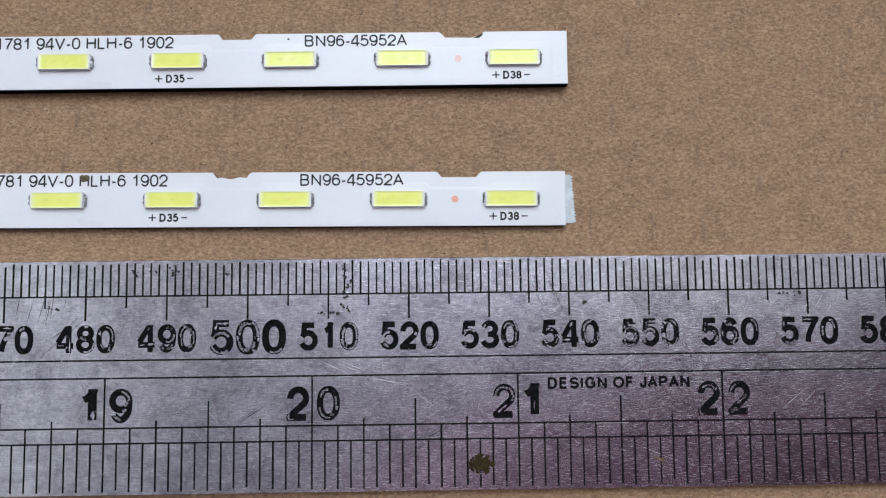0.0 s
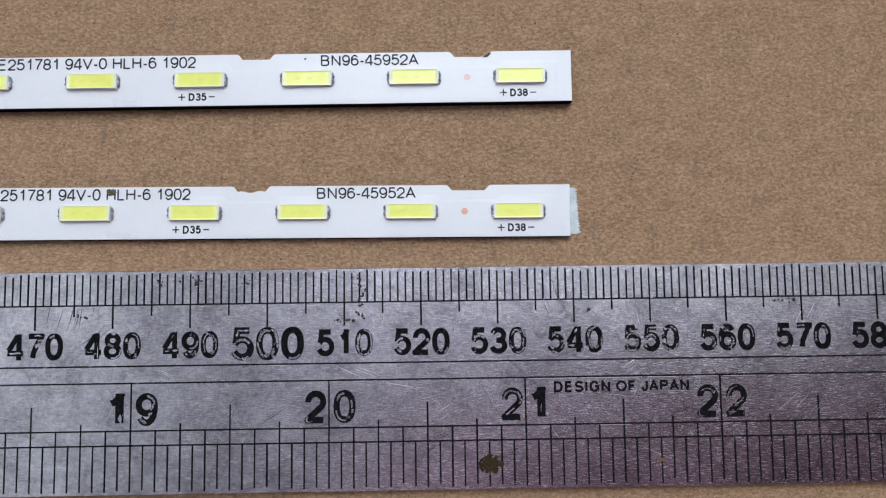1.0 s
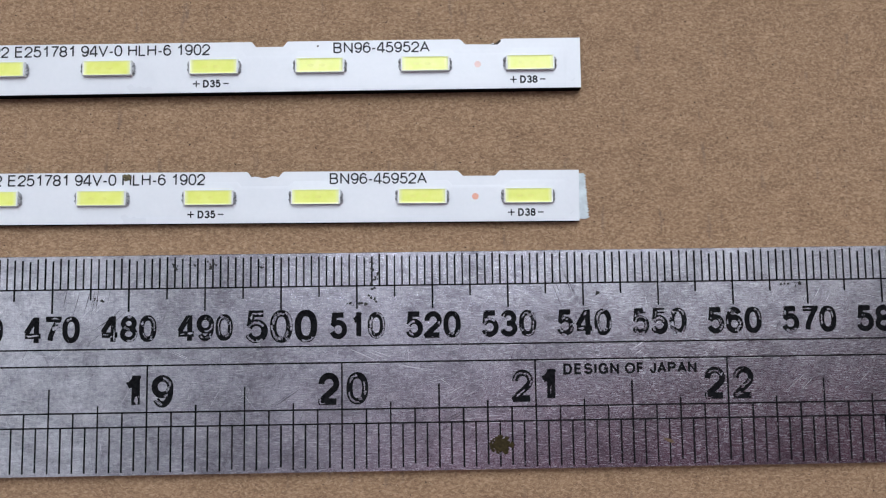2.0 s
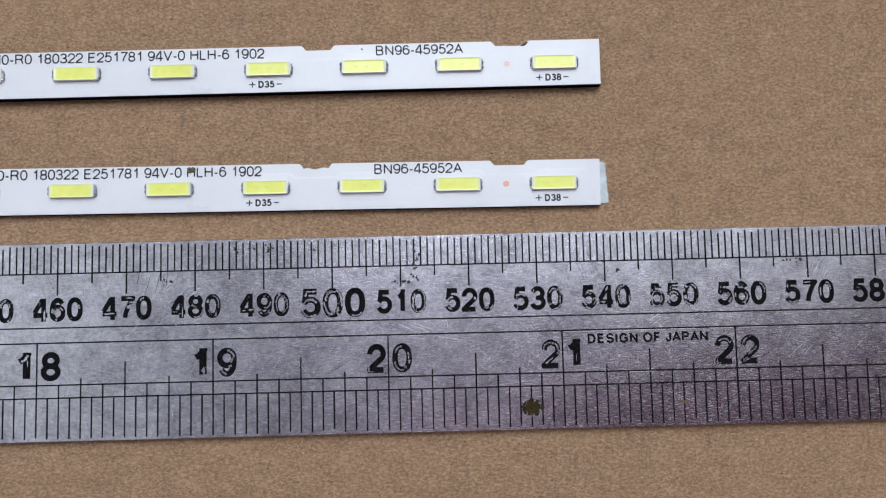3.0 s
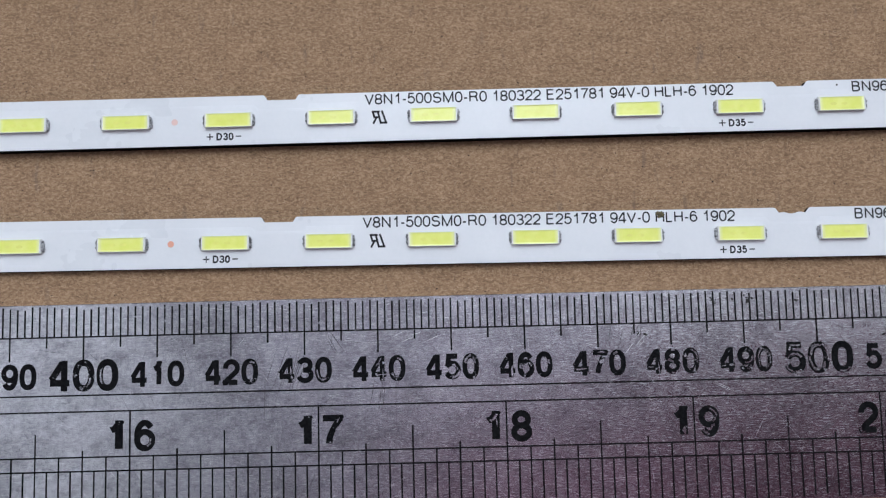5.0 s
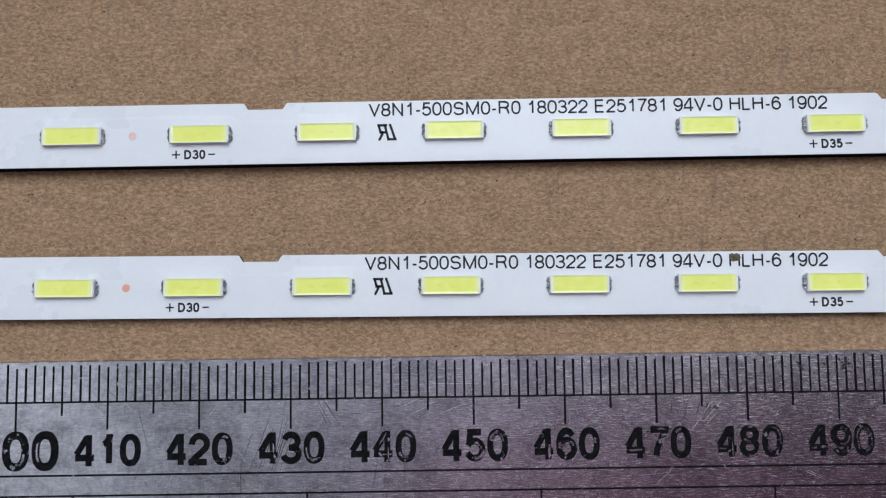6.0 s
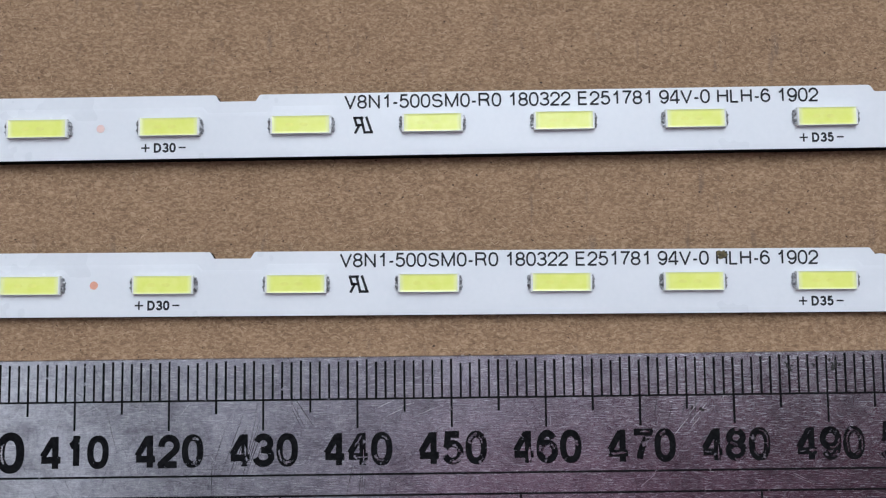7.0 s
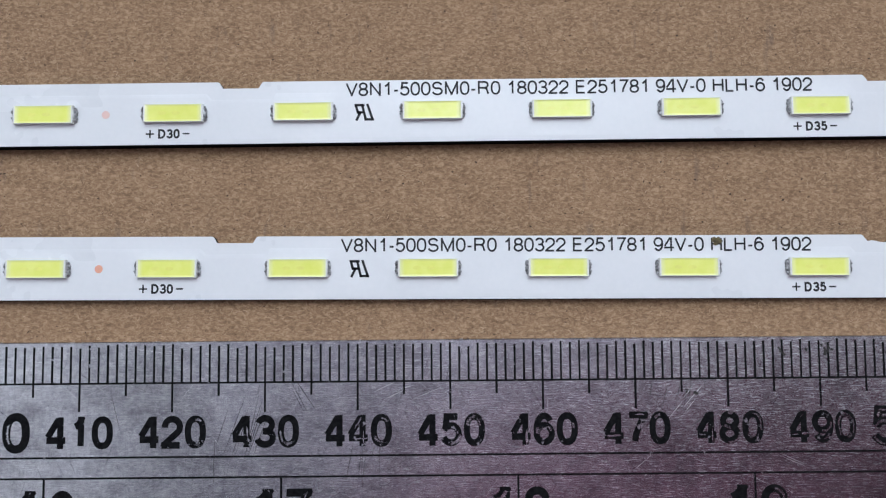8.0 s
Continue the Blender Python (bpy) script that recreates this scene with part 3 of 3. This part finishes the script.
    # bundles of longer scratches: x, y, degrees, length, count, spread
    for name, ink, seed, bundles in (
        ("dull_scratch", SCUFF, 41, ((537.5, -4.5, -68, 7.5, 5, 0.9), (541.0, -9.5, -72, 5.0, 4, 0.8), (532.0, -12.2, -40, 8.0, 1, 0.1), (500.5, -18.6, 38, 7.0, 2, 0.4),
                                 (427.8, -9.0, 72, 9.0, 9, 1.5), (424.6, -12.5, 90, 8.5, 1, 0.1), (434.4, -5.5, -62, 6.0, 3, 0.5), (439.5, -13.0, 84, 6.0, 4, 0.6),
                                 (475.0, -5.2, 78, 5.0, 7, 1.4), (477.3, -8.5, 38, 9.0, 3, 0.5), (449.0, -3.0, 80, 5.0, 4, 1.2), (545.0, -22.0, 30, 9.0, 3, 1.5), (520.0, -21.0, 25, 8.0, 4, 2.0))),
        ("bright_scratch", GLINT, 42, ((517.6, -14.9, -13, 7.6, 2, 0.15), (524.0, -18.5, 28, 3.0, 3, 0.8), (568.5, -18.0, 38, 5.0, 2, 0.6), (476.0, -6.4, 50, 3.0, 5, 1.2),
                                       (444.0, -4.8, 20, 3.0, 4, 1.5), (487.0, -12.9, -22, 3.0, 2, 0.4), (512.5, -12.8, -25, 4.0, 3, 0.7), (548.0, -12.6, 30, 3.0, 3, 0.9), (571.0, -6.0, 60, 3.0, 3, 0.9)))):
        q = random.Random(seed)
        lines = []
        for x, y, turn, ln, count, spread in bundles:
            for _ in range(count):
                a, l = radians(turn + q.gauss(0, 3)), ln * q.uniform(0.5, 1.0) / 2
                cx, cy = x + q.gauss(0, spread), y + q.gauss(0, spread * 0.6)
                dx, dy = l * math.cos(a), l * math.sin(a)
                if RULE_LOW + 0.3 < cy - abs(dy) and cy + abs(dy) < RULE_TOP - 0.1:
                    lines.append((at(cx - dx), (cy - dy) * MM, at(cx + dx), (cy + dy) * MM, q.uniform(0.05, 0.11) * MM))
        part(name, scratch_mesh(lines, (RULE_Z + 0.007) * MM, ink), None, rule)["kind"] = "stuff"
    glints = [(at(a), (y - 0.16) * MM, at(b), (y - 0.16) * MM) for a, b, y in ((533.8, 540.2, -14.05), (540.6, 548.6, -14.05), (549.4, 553.0, -14.05), (555.2, 558.4, -14.05), (559.3, 563.5, -14.05), (568.0, 570.5, -14.05), (500.6, 502.4, -11.87), (530.2, 531.4, -11.87), (511.2, 513.0, -14.05), (560.4, 561.3, -21.95), (543.0, 547.0, -20.1), (527.5, 528.6, -21.95))]
    part("bare_edge_glint", strokes(glints, 0.05 * MM, INK_Z + 0.006 * MM, GLINT), None, rule)["kind"] = "stuff"
    # dried stains and specks
    z = INK_Z + 0.016 * MM
    blotch = blot(at(528.75), -25.0 * MM, z, 1.25 * MM, 0.95 * MM, 0.2, 36, rng=r)
    for _ in range(22):
        a = r.uniform(0, 6.3)
        other = blot(at(528.75 + 1.4 * math.cos(a)), (-25.0 + 1.05 * math.sin(a)) * MM, z + r.uniform(0.001, 0.004) * MM, r.uniform(0.12, 0.34) * MM, r.uniform(0.1, 0.3) * MM, 0.25, 14, a, rng=r)
        tmp = bpy.data.meshes.new("tmp")
        other.to_mesh(tmp)
        other.free()
        blotch.from_mesh(tmp)
    part("stain", blotch, STAIN, rule, "dark brown dried blot")
    part("stain", blot(at(550.6), -24.7 * MM, z, 0.75 * MM, 0.22 * MM, 0.5, 20, -0.5, rng=r), RUST, rule, "thin brown dried mark")
    specks = [(511.9, -0.9), (512.3, -1.6), (512.9, -2.3), (512.2, -3.3), (511.6, -3.8), (512.5, -4.3), (511.9, -5.6), (512.4, -5.9), (509.0, -6.2), (509.9, -6.6), (510.7, -6.4), (485.6, -0.8), (486.3, -1.3), (488.2, -0.9), (490.4, -0.6), (491.2, -0.9), (490.9, -1.5), (497.6, -1.3), (475.6, -5.2), (476.5, -5.5), (568.6, -4.6), (567.0, -4.5), (542.0, -5.6)]
    for x, y in specks:
        for _ in range(3):
            s = r.uniform(0.06, 0.17) * MM
            part("speck", blot(at(x + r.gauss(0, 0.3)), (y + r.gauss(0, 0.2)) * MM, z, s * r.uniform(1, 1.7), s, 0.35, 10, r.uniform(0, 3), rng=r), SOOT, rule)
    return rule


build_rule()

# ---- the two lamp strips ----
BOARD_Z, BOARD_W, PITCH = 1.0, 6.92, 14.22
FIRST = -6.87   # centre of the lamp next to the end
TOP_Z = BOARD_Z * MM
NOTCHES = ((-16.4, -15.6, -11.3, -10.5), (-44.65, -43.95, -40.3, -39.6), (-115.9, -115.3, -111.4, -110.8))


def strip_outline(torn):
    """From the lower right corner, counter-clockwise; notches in the upper edge."""
    w, d = BOARD_W, 0.72
    pts = [(-539.0, 0.0), (0.0, 0.0), (0.05, w)]
    r = random.Random(3)
    for i, (a, b, c, e) in enumerate(NOTCHES):
        pts += [(e, w), (e - 0.2, w - 0.08), (c, w - d)]
        if torn and i == 1:
            n = 8
            pts += [(c + (b - c) * k / n, w - d + 0.16 * math.sin(k * 1.1) * r.uniform(0.5, 1.2)) for k in range(1, n)]
        elif not torn and i == 0:
            pts += [(c - 0.5, w - d + 0.12), (c - 0.9, w - d - 0.05)]
        pts += [(b, w - d), (a + 0.2, w - 0.08), (a, w)]
    pts.append((-539.0, w))
    return [(x * MM, y * MM) for x, y in pts]


def pour_mesh():
    """The raised copper area under the mask, sloping down softly and stepping round the notches."""
    bm = bmesh.new()
    rings = []
    for inset, z in ((0.0, -0.004), (0.16, 0.010), (0.42, 0.022)):
        pts = [(-538.0 + inset, 0.15 + inset), (-1.8 - inset, 0.15 + inset), (-1.8 - inset, 5.65 - inset)]
        for a, b, c, e in NOTCHES:
            pts += [(e + 1.3 - inset * 0.4, 5.65 - inset), (e + 0.6 + inset * 0.4, 5.0 - inset), (a - 0.6 - inset * 0.4, 5.0 - inset), (a - 1.3 + inset * 0.4, 5.65 - inset)]
        pts.append((-538.0 + inset, 5.65 - inset))
        rings.append([bm.verts.new((x * MM, y * MM, TOP_Z + z * MM)) for x, y in pts])
    n = len(rings[0])
    for a, b in zip(rings, rings[1:]):
        for k in range(n):
            bm.faces.new((a[k], a[(k + 1) % n], b[(k + 1) % n], b[k]))
    bm.faces.new(rings[-1])
    return bm


def lamp_meshes():
    """Housing, gel and solder joint of one lamp, centred on its footprint."""
    L, W, H = 6.55 * MM, 2.0 * MM, 0.58 * MM
    rim, end, low = 0.07 * MM, 0.21 * MM, H - 0.12 * MM
    hb = bmesh.new()
    add_box(hb, -L / 2, L / 2, -W / 2, W / 2, 0.06 * MM, low, bevel=0.03 * MM)
    for side in (-1, 1):
        y0, y1 = sorted((side * (W / 2 - 0.004 * MM), side * (W / 2 - rim)))
        add_box(hb, -L / 2 + 0.004 * MM, L / 2 - 0.004 * MM, y0, y1, low - 0.03 * MM, H, bevel=0.025 * MM)
        x0, x1 = sorted((side * (L / 2 - 0.006 * MM), side * (L / 2 - end)))
        add_box(hb, x0, x1, -W / 2 + rim - 0.02 * MM, W / 2 - rim + 0.02 * MM, low - 0.03 * MM, H - 0.006 * MM, bevel=0.025 * MM)
    # gel: a shallow dish, highest where it meets the rim
    gel = bmesh.new()
    rings = []
    for inset, z in ((-0.02, -0.012), (0.05, -0.03), (0.20, -0.06)):
        x, y = L / 2 - end - inset * MM, W / 2 - rim - inset * MM
        rings.append([gel.verts.new((sx * x, sy * y, H + z * MM)) for sx, sy in ((-1, -1), (1, -1), (1, 1), (-1, 1))])
    for a, b in zip(rings, rings[1:]):
        for k in range(4):
            gel.faces.new((a[k], a[(k + 1) % 4], b[(k + 1) % 4], b[k]))
    gel.faces.new(rings[-1])
    chip = bmesh.new()
    for x in (-1.2, 0.33):
        bmesh.ops.create_circle(chip, cap_ends=True, segments=14, radius=1.0, matrix=Matrix.Translation((x * MM, -0.02 * MM, H - 0.055 * MM)) @ Matrix.Diagonal((0.46 * MM, 0.22 * MM, 1, 1)))
    r = random.Random(8)
    joint = bmesh.new()
    add_box(joint, -0.12 * MM, 0.10 * MM, -0.72 * MM, 0.72 * MM, 0, 0.42 * MM, bevel=0.05 * MM)
    for y in (-0.62, -0.35, 0.0, 0.3, 0.6):
        s = r.uniform(0.7, 1.2)
        bmesh.ops.create_uvsphere(joint, u_segments=8, v_segments=6, radius=1.0, matrix=Matrix.Translation((0.08 * MM, y * MM, 0.1 * MM)) @ Matrix.Diagonal((0.20 * s * MM, 0.24 * s * MM, 0.3 * s * MM, 1)))
    for v in joint.verts:
        v.co += Vector((r.uniform(-1, 1), r.uniform(-1, 1), r.uniform(-1, 1))) * 0.06 * MM
        v.co.z = max(v.co.z, 0)
    return mesh_of(hb, HOUSING), mesh_of(gel, PHOSPHOR), mesh_of(joint, SOLDER, False), mesh_of(chip, CHIP), L


LAMP_PARTS = lamp_meshes()


def build_strip(torn, lift):
    root = new("led_strip")
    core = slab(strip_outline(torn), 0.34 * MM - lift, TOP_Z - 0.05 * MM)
    # added black lip that stands for the shade along the lower edge
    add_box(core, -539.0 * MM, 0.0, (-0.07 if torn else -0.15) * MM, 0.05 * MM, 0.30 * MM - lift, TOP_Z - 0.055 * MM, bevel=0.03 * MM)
    part("backing_tape", box(-538.5 * MM, -0.5 * MM, 0.9 * MM, (BOARD_W - 1.0) * MM, -lift, 0.34 * MM - lift), TAPE, root, "pale adhesive tape under the board")
    part("board_core", core, CORE_SHADE, root, "dark board edge with the shade below it coloured in")
    part("white_face", slab(strip_outline(torn), TOP_Z - 0.05 * MM, TOP_Z, 0.02 * MM), MASK, root, "satin white solder mask face")
    part("copper_area", pour_mesh(), MASK, root, "raised white coated copper area")
    face = TOP_Z + 0.045 * MM
    flat = TOP_Z + 0.045 * MM
    housing, gel, joint, chip, L = LAMP_PARTS
    for k in range(38):
        x = (FIRST - k * PITCH) * MM
        led = part("led", housing, None, root, "white housing with yellow phosphor")
        led.location = (x, 3.42 * MM, TOP_Z + 0.03 * MM)
        part("phosphor", gel, None, led, "yellow phosphor window")
        part("chip", chip, None, led, "faint amber chips under the gel")
        for side in (-1, 1):
            j = part("solder_joint", joint, None, led, "dull grey solder")
            j.location = (side * (L / 2 + 0.06 * MM), 0, 0)
            j.rotation_euler = (0, 0, 0 if side > 0 else math.pi)
    part("part_number", letters("BN96-45952A", -33.5 * MM, -20.45 * MM, 5.17 * MM, 6.68 * MM, face, PRINT, 0.132), None, root)
    part("board_code", letters("V8N1-500SM0-R0 180322 E251781 94V-0 HLH-6 1902", -101.75 * MM, -50.15 * MM, 5.15 * MM, 6.7 * MM, face, PRINT, 0.132), None, root)
    for n, k, off in ((38, 0, 0.03), (35, 3, -0.12), (30, 8, -0.36)):
        c = FIRST - k * PITCH + off
        y0, y1 = 0.68 * MM, 1.74 * MM
        ym = (y0 + y1) / 2
        part("lamp_number", letters("D%d" % n, (c - 1.42) * MM, (c + 0.95) * MM, y0, y1, flat, PRINT, 0.215), None, root)
        part("plus_sign", strokes([((c - 2.7) * MM, ym, (c - 1.95) * MM, ym), ((c - 2.32) * MM, ym - 0.38 * MM, (c - 2.32) * MM, ym + 0.38 * MM)], 0.16 * MM, flat, PRINT), None, root)
        part("minus_sign", strokes([((c + 1.35) * MM, ym, (c + 1.95) * MM, ym)], 0.16 * MM, flat, PRINT), None, root)
    for x in (-13.97, -128.2):
        dot = bmesh.new()
        bmesh.ops.create_circle(dot, cap_ends=True, segments=24, radius=0.44 * MM, matrix=Matrix.Translation((x * MM, 3.4 * MM, face)))
        part("copper_dot", dot, COPPER if torn else COPPER_GLARE, root, "small salmon copper alignment dot" if torn else "small copper alignment dot, paled by glare in its colour")
    # certification mark as slanted strokes
    bx, by = -100.65, 2.55
    mark = [(0.0, 1.6, 0.82, 1.6), (0.0, 1.6, 0.22, 0.8), (0.22, 0.8, 0.8, 0.8), (0.5, 0.8, 0.1, 0.0), (0.7, 1.6, 1.08, 0.0), (1.08, 0.0, 1.86, 0.0), (1.3, 1.6, 1.82, 0.05)]
    part("certification_mark", strokes([((bx + a) * MM, (by + b) * MM, (bx + c) * MM, (by + d) * MM) for a, b, c, d in mark], 0.27 * MM, face, PRINT), None, root)
    return root, face


upper, face = build_strip(False, 0.45 * MM)
tagged(upper, "narrow white circuit strip with yellow leds on cardboard", "led strip", "led strips")
upper.matrix_basis = pose(0.04053, 0.02250, 0.45 * MM, 0, 0, 0.245)
part("burn_mark", slab([(-12.1 * MM, 6.1 * MM), (-11.2 * MM, 6.1 * MM), (-10.65 * MM, 6.62 * MM), (-10.9 * MM, 6.72 * MM), (-11.3 * MM, 6.4 * MM)], TOP_Z - 0.05 * MM, TOP_Z + 0.01 * MM), GRIME, upper, "tiny brown burr in the notch")
part("speck", blot(-35.6 * MM, 6.2 * MM, face, 0.13 * MM, 0.13 * MM, 0.2, 10), GRIME, upper)
lower, face = build_strip(True, 0.0)
tagged(lower, "white circuit strip with yellow leds and tape end by the rule", "led strip", "led strips")
lower.matrix_basis = pose(0.03988, 0.00434, 0.0, 0, 0, -0.29)
part("smudge", blot(-60.5 * MM, 6.25 * MM, face + 0.01 * MM, 0.5 * MM, 0.42 * MM, 0.4, 18), SMUDGE, lower, "brown scorched smudge over the print")


def build_tape():
    r = random.Random(21)
    pts = [(-0.45, 0.35), (1.0, 0.35)]
    n = 32
    for k in range(n + 1):
        y = 0.45 + 6.05 * k / n
        pts.append((1.38 - 0.013 * k + (0.20 if k % 2 else -0.06) + r.uniform(-0.06, 0.06), y))
    pts += [(0.9, 6.62), (-0.45, 6.62)]
    return slab([(x * MM, y * MM) for x, y in pts], 0.002 * MM, 0.135 * MM, 0.03 * MM)


part("tape_end", build_tape(), TAPE, lower, "pale blue tape end with a serrated cut")
